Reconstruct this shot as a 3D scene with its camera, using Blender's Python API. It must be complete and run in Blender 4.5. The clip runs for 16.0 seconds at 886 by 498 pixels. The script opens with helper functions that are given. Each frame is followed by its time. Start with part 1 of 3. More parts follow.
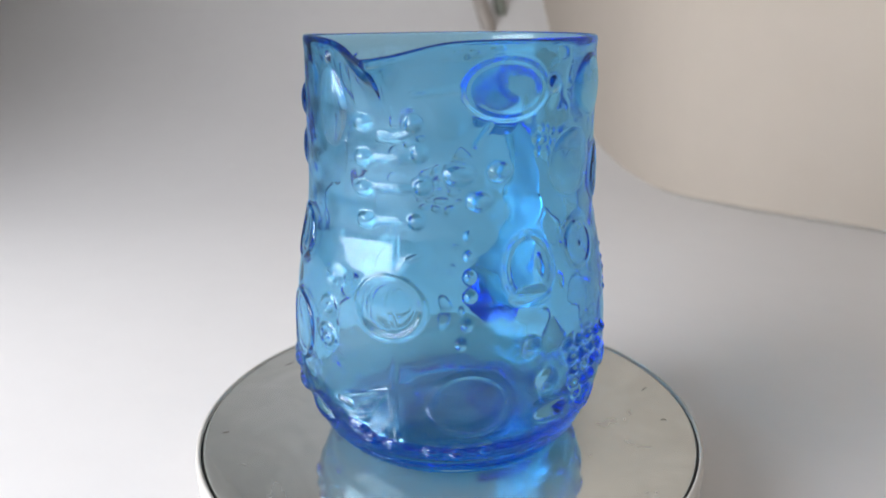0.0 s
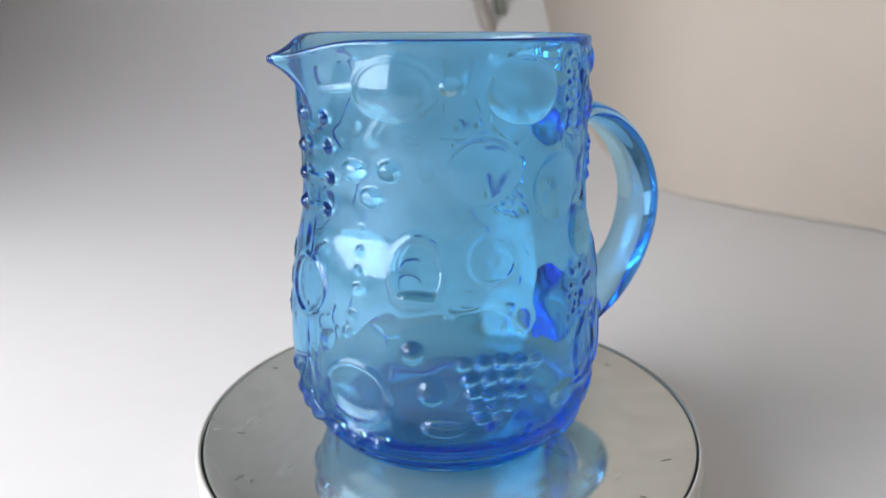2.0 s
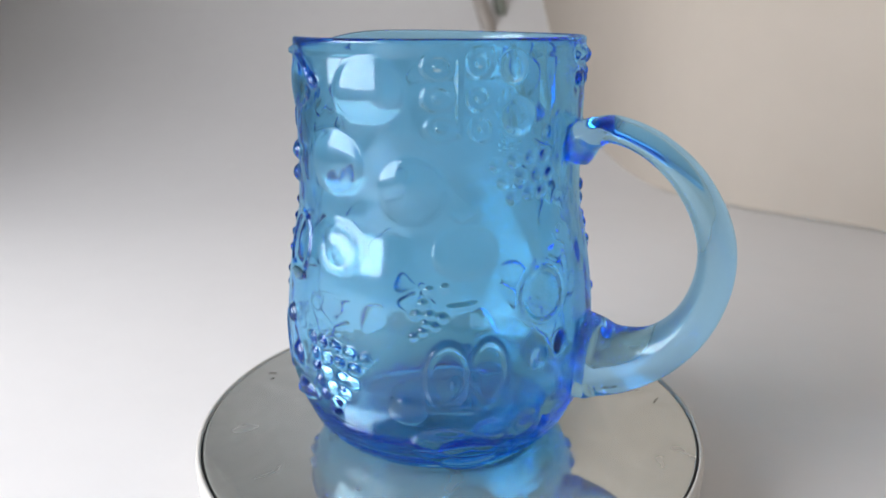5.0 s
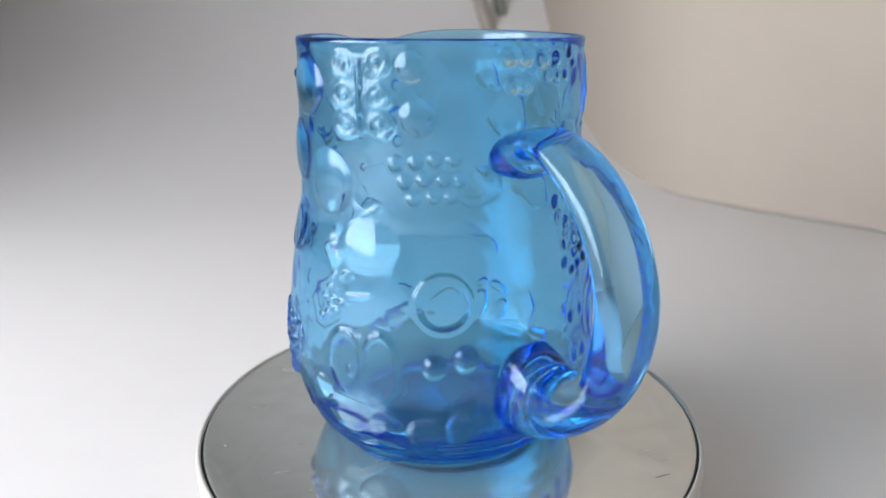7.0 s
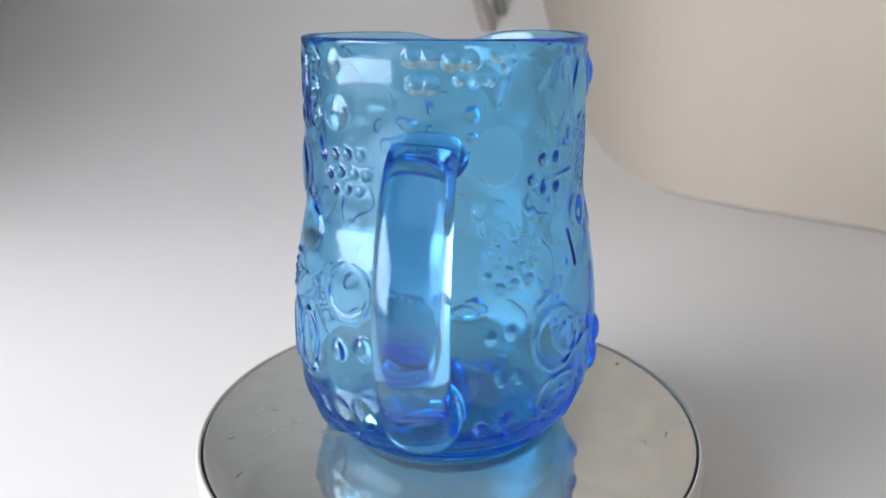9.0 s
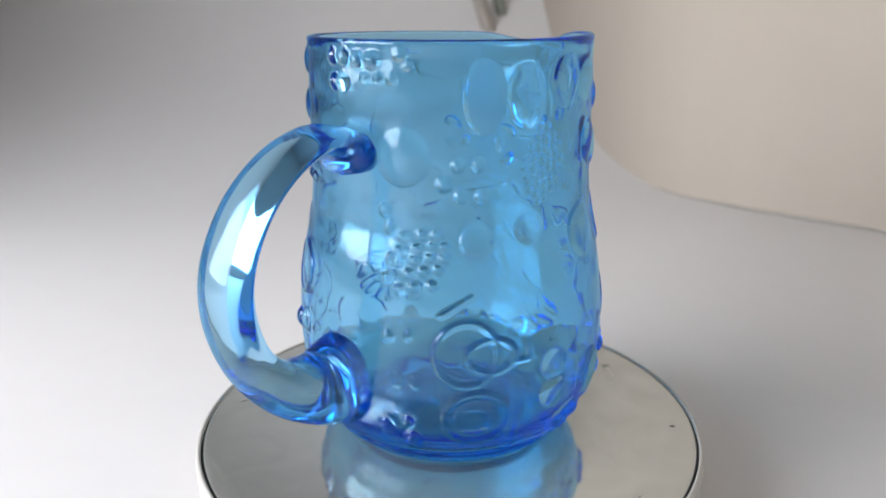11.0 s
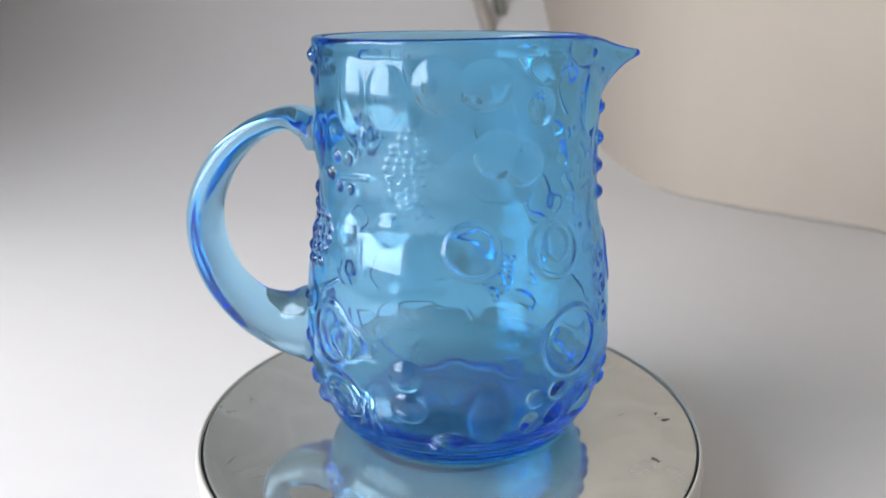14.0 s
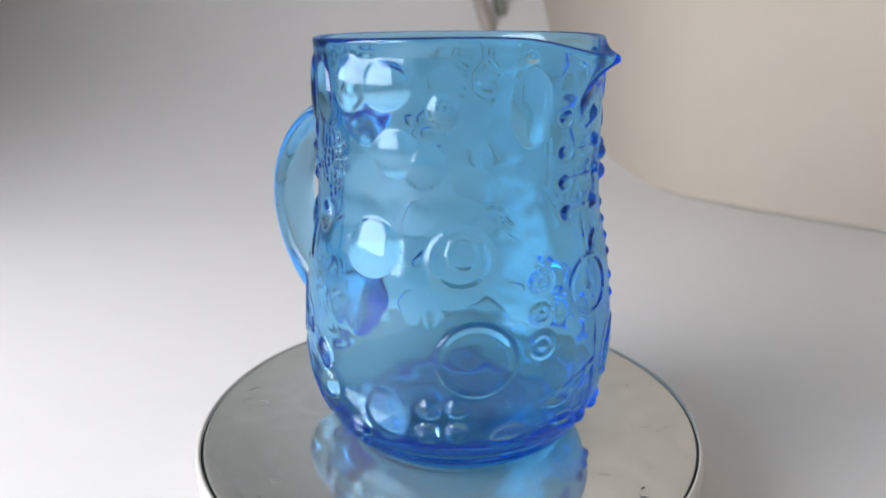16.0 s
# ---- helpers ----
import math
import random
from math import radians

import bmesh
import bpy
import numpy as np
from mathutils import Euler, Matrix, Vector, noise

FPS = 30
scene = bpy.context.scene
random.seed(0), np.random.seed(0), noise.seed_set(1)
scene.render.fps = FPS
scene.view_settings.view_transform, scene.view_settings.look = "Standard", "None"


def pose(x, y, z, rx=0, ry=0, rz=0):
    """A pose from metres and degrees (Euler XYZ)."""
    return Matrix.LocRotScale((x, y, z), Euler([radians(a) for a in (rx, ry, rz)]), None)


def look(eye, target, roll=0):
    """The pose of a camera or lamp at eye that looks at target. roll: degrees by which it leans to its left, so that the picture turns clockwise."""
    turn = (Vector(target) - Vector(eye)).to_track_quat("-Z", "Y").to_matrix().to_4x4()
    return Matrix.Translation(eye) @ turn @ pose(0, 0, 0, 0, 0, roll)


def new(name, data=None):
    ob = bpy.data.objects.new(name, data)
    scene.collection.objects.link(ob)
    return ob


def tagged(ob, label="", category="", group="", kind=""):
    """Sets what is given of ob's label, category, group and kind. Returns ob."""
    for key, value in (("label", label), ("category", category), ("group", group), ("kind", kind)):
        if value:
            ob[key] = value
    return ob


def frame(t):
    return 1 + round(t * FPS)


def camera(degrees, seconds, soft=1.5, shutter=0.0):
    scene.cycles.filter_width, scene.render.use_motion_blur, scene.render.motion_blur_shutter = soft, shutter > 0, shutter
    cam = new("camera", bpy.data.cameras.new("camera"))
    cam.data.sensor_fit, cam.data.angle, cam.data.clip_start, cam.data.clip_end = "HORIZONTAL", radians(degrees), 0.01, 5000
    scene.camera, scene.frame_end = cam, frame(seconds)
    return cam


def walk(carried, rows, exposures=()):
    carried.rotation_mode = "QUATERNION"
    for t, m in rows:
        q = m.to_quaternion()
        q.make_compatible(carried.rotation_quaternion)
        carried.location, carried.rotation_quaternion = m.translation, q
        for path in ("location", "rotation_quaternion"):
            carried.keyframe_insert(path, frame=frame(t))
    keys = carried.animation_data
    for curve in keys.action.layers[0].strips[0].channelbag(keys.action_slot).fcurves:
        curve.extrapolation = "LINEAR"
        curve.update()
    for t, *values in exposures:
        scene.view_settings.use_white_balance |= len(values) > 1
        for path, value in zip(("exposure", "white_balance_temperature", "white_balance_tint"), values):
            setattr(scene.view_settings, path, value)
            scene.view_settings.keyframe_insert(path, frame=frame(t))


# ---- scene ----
# ---- camera: it stands still before the turntable ----
cam = camera(62.34, 16.0)
EYE = Vector((-0.0026, -0.3022, 0.1768))
PITCH = radians(17.9)
AIM = EYE + Vector((0, math.cos(PITCH), -math.sin(PITCH)))
walk(cam, [(0, look(EYE, AIM, -0.225)), (16, look(EYE, AIM, -0.225))])
cam.data.dof.use_dof = True
cam.data.dof.focus_distance = 0.272
cam.data.dof.aperture_fstop = 11.0
scene.cycles.max_bounces, scene.cycles.transmission_bounces, scene.cycles.glossy_bounces = 32, 32, 16

TABLE_Z = -0.036          # top of the white surface
TURN_RATE = -18.0      # degrees a second, clockwise from above

# ---- light: a window in the wall beside the table ----
scene.view_settings.exposure = 0.0
world = bpy.data.worlds.new("world")
world.use_nodes = True
scene.world = world
sky = world.node_tree.nodes.new("ShaderNodeTexSky")
sky.sky_type, sky.sun_disc = "NISHITA", False
sky.sun_elevation, sky.sun_rotation = radians(35), radians(-100)
world.node_tree.links.new(sky.outputs[0], world.node_tree.nodes["Background"].inputs[0])
world.node_tree.nodes["Background"].inputs[1].default_value = 0.1

WIN_X, WIN_Y0, WIN_Y1, WIN_Z0, WIN_Z1 = -1.08, -1.25, 0.05, 0.06, 1.08
lamp = bpy.data.lights.new("window_light", "AREA")
lamp.shape, lamp.size, lamp.size_y = "RECTANGLE", WIN_Y1 - WIN_Y0, WIN_Z1 - WIN_Z0
lamp.energy, lamp.color = 34.0, (0.945, 0.952, 1.0)
window_light = new("window_light", lamp)
window_light.matrix_world = look((WIN_X - 0.02, (WIN_Y0 + WIN_Y1) / 2, (WIN_Z0 + WIN_Z1) / 2),
                                 (0, (WIN_Y0 + WIN_Y1) / 2, (WIN_Z0 + WIN_Z1) / 2))


# ---- materials ----
def material(name, colour, rough=0.6, metal=0.0, vary=0.08, scale=8.0, bump=0.0, bump_scale=300.0):
    m = bpy.data.materials.new(name)
    m.use_nodes = True
    n, l = m.node_tree.nodes, m.node_tree.links
    b = n["Principled BSDF"]
    b.inputs["Roughness"].default_value, b.inputs["Metallic"].default_value = rough, metal
    co = n.new("ShaderNodeTexCoord")
    big, fine = n.new("ShaderNodeTexNoise"), n.new("ShaderNodeTexNoise")
    big.inputs["Scale"].default_value, fine.inputs["Scale"].default_value = scale, scale * 14
    big.inputs["Detail"].default_value, fine.inputs["Detail"].default_value = 5, 3
    l.new(co.outputs["Object"], big.inputs["Vector"])
    l.new(co.outputs["Object"], fine.inputs["Vector"])
    add = n.new("ShaderNodeMath")
    add.operation = "MULTIPLY_ADD"
    add.inputs[1].default_value = 0.35
    l.new(fine.outputs["Fac"], add.inputs[0])
    l.new(big.outputs["Fac"], add.inputs[2])
    ramp = n.new("ShaderNodeValToRGB")
    ramp.color_ramp.elements[0].position, ramp.color_ramp.elements[1].position = 0.45, 0.95
    ramp.color_ramp.elements[0].color = (*[c * (1 - vary) for c in colour], 1)
    ramp.color_ramp.elements[1].color = (*[min(1, c * (1 + vary)) for c in colour], 1)
    l.new(add.outputs[0], ramp.inputs[0])
    l.new(ramp.outputs[0], b.inputs["Base Color"])
    if bump:
        grain, bm_ = n.new("ShaderNodeTexNoise"), n.new("ShaderNodeBump")
        grain.inputs["Scale"].default_value = bump_scale
        l.new(co.outputs["Object"], grain.inputs["Vector"])
        l.new(grain.outputs["Fac"], bm_.inputs["Height"])
        bm_.inputs["Strength"].default_value, bm_.inputs["Distance"].default_value = bump, 0.0005
        l.new(bm_.outputs[0], b.inputs["Normal"])
    return m


def glass_material(name, tint):
    """Coloured glass: the tint is taken by what passes through; the gloss is coloured bluer still, to paint deep blue
    edges.
    """
    m = bpy.data.materials.new(name)
    m.use_nodes = True
    n, l = m.node_tree.nodes, m.node_tree.links
    n.remove(n["Principled BSDF"])
    passing, gloss, mix, fres = n.new("ShaderNodeBsdfRefraction"), n.new("ShaderNodeBsdfGlossy"), n.new("ShaderNodeMixShader"), n.new("ShaderNodeFresnel")
    passing.inputs["Color"].default_value = (*tint, 1)
    passing.inputs["Roughness"].default_value = 0.0
    passing.inputs["IOR"].default_value = fres.inputs["IOR"].default_value = 1.5
    gloss.inputs["Color"].default_value = (tint[0] * 0.80, tint[1] * 0.92, 1.0, 1)
    gloss.inputs["Roughness"].default_value = 0.04
    co, wave, bm_ = n.new("ShaderNodeTexCoord"), n.new("ShaderNodeTexNoise"), n.new("ShaderNodeBump")
    wave.inputs["Scale"].default_value, wave.inputs["Detail"].default_value = 70.0, 1.0
    l.new(co.outputs["Object"], wave.inputs["Vector"])
    l.new(wave.outputs["Fac"], bm_.inputs["Height"])
    bm_.inputs["Strength"].default_value, bm_.inputs["Distance"].default_value = 0.25, 0.0006
    for node in (passing, gloss, fres):
        l.new(bm_.outputs[0], node.inputs["Normal"])
    l.new(fres.outputs[0], mix.inputs[0])
    l.new(passing.outputs[0], mix.inputs[1])
    l.new(gloss.outputs[0], mix.inputs[2])
    polish, top = n.new("ShaderNodeBsdfGlossy"), n.new("ShaderNodeMixShader")      # extra soft white gloss, added to whiten the blue-tinted highlights
    polish.inputs["Roughness"].default_value, top.inputs[0].default_value = 0.16, 0.025
    l.new(bm_.outputs[0], polish.inputs["Normal"])
    l.new(mix.outputs[0], top.inputs[1])
    l.new(polish.outputs[0], top.inputs[2])
    l.new(top.outputs[0], n["Material Output"].inputs["Surface"])
    return m


def plate_material():
    """Dull polished metal: a mirror under a thin grey haze, with wiped smears."""
    m = bpy.data.materials.new("polished_plate")
    m.use_nodes = True
    n, l = m.node_tree.nodes, m.node_tree.links
    b = n["Principled BSDF"]
    b.inputs["Base Color"].default_value = (0.80, 0.82, 0.80, 1)
    b.inputs["Metallic"].default_value = 1.0
    haze = n.new("ShaderNodeBsdfDiffuse")
    co, smear = n.new("ShaderNodeTexCoord"), n.new("ShaderNodeTexNoise")
    smear.inputs["Scale"].default_value, smear.inputs["Detail"].default_value = 22.0, 2.0
    l.new(co.outputs["Object"], smear.inputs["Vector"])
    dust = n.new("ShaderNodeValToRGB")
    dust.color_ramp.elements[0].color, dust.color_ramp.elements[1].color = (0.35, 0.365, 0.345, 1), (0.45, 0.465, 0.44, 1)
    l.new(smear.outputs["Fac"], dust.inputs[0])
    l.new(dust.outputs[0], haze.inputs["Color"])
    rough = n.new("ShaderNodeMapRange")
    rough.inputs["From Min"].default_value, rough.inputs["From Max"].default_value = 0.3, 0.75
    rough.inputs["To Min"].default_value, rough.inputs["To Max"].default_value = 0.06, 0.10
    l.new(smear.outputs["Fac"], rough.inputs["Value"])
    l.new(rough.outputs[0], b.inputs["Roughness"])
    cloud = n.new("ShaderNodeTexNoise")
    cloud.inputs["Scale"].default_value, cloud.inputs["Detail"].default_value, cloud.inputs["Distortion"].default_value = 34.0, 5.0, 1.2
    l.new(co.outputs["Object"], cloud.inputs["Vector"])
    mix, part_ = n.new("ShaderNodeMixShader"), n.new("ShaderNodeMapRange")
    part_.inputs["From Min"].default_value, part_.inputs["From Max"].default_value = 0.3, 0.7
    part_.inputs["To Min"].default_value, part_.inputs["To Max"].default_value = PLATE_HAZE - 0.06, PLATE_HAZE + 0.06
    l.new(cloud.outputs["Fac"], part_.inputs["Value"])
    l.new(part_.outputs[0], mix.inputs[0])
    l.new(b.outputs[0], mix.inputs[1])
    l.new(haze.outputs[0], mix.inputs[2])
    l.new(mix.outputs[0], n["Material Output"].inputs["Surface"])
    return m


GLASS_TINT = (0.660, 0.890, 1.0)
DEEP_TINT = (0.44, 0.85, 1.0)     # floor: light lost in its thickness is put into a deeper surface tint
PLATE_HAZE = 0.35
# one blue glass; red and green lost in thick parts, painted as deeper tints
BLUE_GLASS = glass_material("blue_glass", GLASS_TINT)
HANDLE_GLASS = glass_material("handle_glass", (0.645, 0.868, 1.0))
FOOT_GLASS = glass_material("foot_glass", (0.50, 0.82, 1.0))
DEEP_GLASS = glass_material("deep_blue_glass", DEEP_TINT)
PLATE = plate_material()
RIM_PLASTIC = material("pale_plastic", (0.62, 0.60, 0.56), 0.45, vary=0.05, scale=30)
GROOVE = material("dark_groove", (0.045, 0.045, 0.045), 0.6, scale=60)
WHITE_TOP = material("white_laminate", (0.80, 0.79, 0.785), 0.55, vary=0.025, scale=3, bump=0.15)
BEIGE_WALL = material("beige_plaster", (0.52, 0.462, 0.395), 0.8, vary=0.04, scale=2.5, bump=0.3)
GREY_WALL = material("grey_green_plaster", (0.56, 0.57, 0.53), 0.85, vary=0.05, scale=2.0, bump=0.3)
# for the unseen added walls; tone chosen for the light they bounce
ROOM_WALL = material("unseen_room_wall", (0.62, 0.615, 0.60), 0.85, vary=0.05, scale=2.0)
WINDOW_PAINT = material("white_paint", (0.78, 0.78, 0.76), 0.4, vary=0.03)
BROWN_CORD = material("brown_grey_rubber", (0.40, 0.365, 0.33), 0.6, vary=0.12, scale=20)
CABLE = material("grey_green_rubber", (0.30, 0.33, 0.28), 0.55, vary=0.15, scale=20)
STAIN = material("dried_stain", (0.19, 0.185, 0.17), 0.6, vary=0.3, scale=200)


# ---- mesh helpers ----
def mesh_object(name, verts, faces, mat, parent=None, label="", smooth=True):
    me = bpy.data.meshes.new(name)
    me.from_pydata([tuple(v) for v in verts], [], faces)
    me.materials.append(mat)
    me.polygons.foreach_set("use_smooth", [smooth] * len(me.polygons))
    me.update()
    ob = new(name, me)
    ob.parent = parent
    return tagged(ob, label)


def part(name, bm, mat, parent=None, label="", smooth=False):
    me = bpy.data.meshes.new(name)
    bmesh.ops.recalc_face_normals(bm, faces=bm.faces[:])
    bm.to_mesh(me)
    bm.free()
    me.materials.append(mat)
    me.polygons.foreach_set("use_smooth", [smooth] * len(me.polygons))
    ob = new(name, me)
    ob.parent = parent
    return tagged(ob, label)


def box(bm, x0, x1, y0, y1, z0, z1):
    m = Matrix.Translation(((x0 + x1) / 2, (y0 + y1) / 2, (z0 + z1) / 2)) @ Matrix.Diagonal((x1 - x0, y1 - y0, z1 - z0, 1))
    bmesh.ops.create_cube(bm, size=1, matrix=m)
    return bm


def block(name, mat, *bounds, parent=None, bevel=0.0):
    bm = box(bmesh.new(), *bounds)
    if bevel:
        bmesh.ops.bevel(bm, geom=bm.edges[:], offset=bevel, segments=2, affect="EDGES")
    return part(name, bm, mat, parent)


def lathe(name, profile, mat, parent=None, label="", n=256):
    """Turns a closed outline of (radius, height) round the z axis."""
    verts = [(r * math.cos(2 * math.pi * k / n), r * math.sin(2 * math.pi * k / n), z) for r, z in profile for k in range(n)]
    m = len(profile)
    faces = [(i * n + k, i * n + (k + 1) % n, (i + 1) % m * n + (k + 1) % n, (i + 1) % m * n + k) for i in range(m) for k in range(n)]
    return mesh_object(name, verts, faces, mat, parent, label)


def tube(name, path, radius, mat, parent=None, label="", n=16):
    verts, faces = [], []
    for i, p in enumerate(path):
        d = (path[min(i + 1, len(path) - 1)] - path[max(i - 1, 0)]).normalized()
        side = d.cross(Vector((0, 1, 0.1))).normalized()
        up = side.cross(d)
        verts += [p + radius * (math.cos(a) * side + math.sin(a) * up) for a in (2 * math.pi * k / n for k in range(n))]
    for i in range(len(path) - 1):
        faces += [(i * n + k, i * n + (k + 1) % n, (i + 1) * n + (k + 1) % n, (i + 1) * n + k) for k in range(n)]
    faces += [tuple(range(n))[::-1], tuple(range(len(verts) - n, len(verts)))]
    return mesh_object(name, verts, faces, mat, parent, label)


def smooth_path(points, steps=16):
    """A rounded line through the points."""
    pts = [Vector(p) for p in points]
    pts = [2 * pts[0] - pts[1]] + pts + [2 * pts[-1] - pts[-2]]
    out = []
    for i in range(1, len(pts) - 2):
        a, b, c, d = pts[i - 1:i + 3]
        for k in range(steps):
            t = k / steps
            out.append(0.5 * (2 * b + (c - a) * t + (2 * a - 5 * b + 4 * c - d) * t * t + (3 * b - a - 3 * c + d) * t ** 3))
    return out + [pts[-2]]


# ---- the room ----
X0, X1, Y0, Y1, Z1 = -1.08, 1.6, -2.2, 1.4, 2.3
ZF = TABLE_Z


def build_room():
    # white surface that runs back and sweeps up into the rear wall
    prof = [(Y0, ZF), (-1.0, ZF), (0.0, ZF), (SWEEP_Y, ZF)]
    rad = Y1 - SWEEP_Y
    prof += [(SWEEP_Y + rad * math.sin(a), ZF + rad * 0.55 * (1 - math.cos(a))) for a in np.linspace(0.05, math.pi / 2, 24)]
    prof += [(Y1, Z1)]
    xs = [X0, X1]
    verts = [(x, y, z) for y, z in prof for x in xs]
    faces = [(2 * i, 2 * i + 1, 2 * i + 3, 2 * i + 2) for i in range(len(prof) - 1)]
    ob = mesh_object("floor", verts, faces, WHITE_TOP)
    sol = ob.modifiers.new("thickness", "SOLIDIFY")
    sol.thickness, sol.offset = 0.03, -1
    tagged(ob, "smooth white surface sweeping up behind the turntable", "backdrop", kind="structure")
    # beige wall, rounded where it turns away
    path = smooth_path([(1.6, -0.63, 0), (0.95, -0.05, 0), (0.444, 0.402, 0), (0.331, 0.504, 0), (0.261, 0.603, 0), (0.228, 0.792, 0), (0.205, 1.2, 0), (0.19, 1.39, 0)], 10)
    n = len(path)
    verts, faces = [], []
    for i, p in enumerate(path):
        d = (path[min(i + 1, n - 1)] - path[max(i - 1, 0)]).normalized()
        out = Vector((d.y, -d.x, 0))
        for q, z in ((p, ZF - 0.0), (p + 0.002 * out, ZF + 0.006), (p + 0.002 * out, Z1), (p + 0.06 * out, Z1), (p + 0.06 * out, ZF)):
            verts.append((q.x, q.y, z))
    for i in range(n - 1):
        faces += [(5 * i + k, 5 * i + 5 + k, 5 * i + 5 + (k + 1) % 5, 5 * i + (k + 1) % 5) for k in range(5)]
    faces += [(0, 1, 2, 3, 4), tuple(5 * n - 5 + k for k in range(5))[::-1]]
    tagged(mesh_object("wall_east", verts, faces, BEIGE_WALL, smooth=False), "plain warm beige wall beside the white surface", "wall", kind="structure")
    # grey tube painted in for the thin shadow line where wall and surface meet
    seam = tube("trim", [p + Vector((0, 0, ZF + 0.0015)) for p in path], 0.0012, SEAM_SHADE, n=8)
    tagged(seam, "thin grey strip standing in for the shadow line at the wall foot", "trim", kind="structure")
    # unseen walls and ceiling, added to close the room; their tone sets bounced light
    for name, b in (("wall_south", (X0 - 0.1, X1, Y0 - 0.1, Y0, ZF - 0.1, Z1)), ("wall_far_east", (X1, X1 + 0.1, Y0, Y1, ZF - 0.1, Z1)),
                    ("wall_north", (X0 - 0.1, X1 + 0.1, Y1 + 0.04, Y1 + 0.14, ZF - 0.1, Z1))):
        tagged(block(name, ROOM_WALL, *b), "plain unseen wall added to close the room", "wall", kind="structure")
    tagged(block("ceiling", ROOM_WALL, X0 - 0.1, X1 + 0.1, Y0 - 0.1, Y1 + 0.14, Z1, Z1 + 0.1), "plain unseen ceiling added to close the room", "ceiling", kind="structure")
    # unseen wall added to hold the window opening
    bm = bmesh.new()
    box(bm, X0 - 0.1, X0, Y0, WIN_Y0, ZF - 0.1, Z1)
    box(bm, X0 - 0.1, X0, WIN_Y1, Y1 + 0.04, ZF - 0.1, Z1)
    box(bm, X0 - 0.1, X0, WIN_Y0, WIN_Y1, ZF - 0.1, WIN_Z0)
    box(bm, X0 - 0.1, X0, WIN_Y0, WIN_Y1, WIN_Z1, Z1)
    tagged(part("wall_west", bm, ROOM_WALL), "unseen wall added to hold the window opening", "wall", kind="structure")
    win = tagged(new("window_1"), "white framed window letting in daylight", "window", kind="structure")
    for b in ((WIN_Y0, WIN_Y0 + 0.04, WIN_Z0, WIN_Z1), (WIN_Y1 - 0.04, WIN_Y1, WIN_Z0, WIN_Z1), (WIN_Y0 + 0.04, WIN_Y1 - 0.04, WIN_Z0, WIN_Z0 + 0.04),
              (WIN_Y0 + 0.04, WIN_Y1 - 0.04, WIN_Z1 - 0.04, WIN_Z1)):
        block("window_frame", WINDOW_PAINT, X0 - 0.018, X0 + 0.012, *b, parent=win, bevel=0.004)


SWEEP_Y = 0.5
# shade of the wall-foot line, put into a flat grey
SEAM_SHADE = material("seam_shade_grey", (0.40, 0.38, 0.345), 0.7)
build_room()


def build_cable():
    """Two dull cords that hang side by side in the far corner."""
    cable = tagged(new("cable"), "brown and grey-green cords hanging beside the far wall", "cable")
    tube("thick_cord", smooth_path([(0.052, 1.20, 0.261), (0.069, 1.20, 0.205), (0.081, 1.20, 0.168), (0.097, 1.20, 0.126), (0.118, 1.20, 0.083), (0.136, 1.20, 0.038), (0.144, 1.20, -0.029)], 10), 0.0135, BROWN_CORD, cable, "thick brownish grey cord")
    tube("thin_cord", smooth_path([(0.093, 1.24, 0.264), (0.109, 1.24, 0.206), (0.118, 1.24, 0.170), (0.132, 1.24, 0.133), (0.148, 1.24, 0.091), (0.163, 1.24, 0.035), (0.169, 1.24, -0.029)], 10), 0.0105, CABLE, cable, "thinner grey-green cord")
    return cable


build_cable()


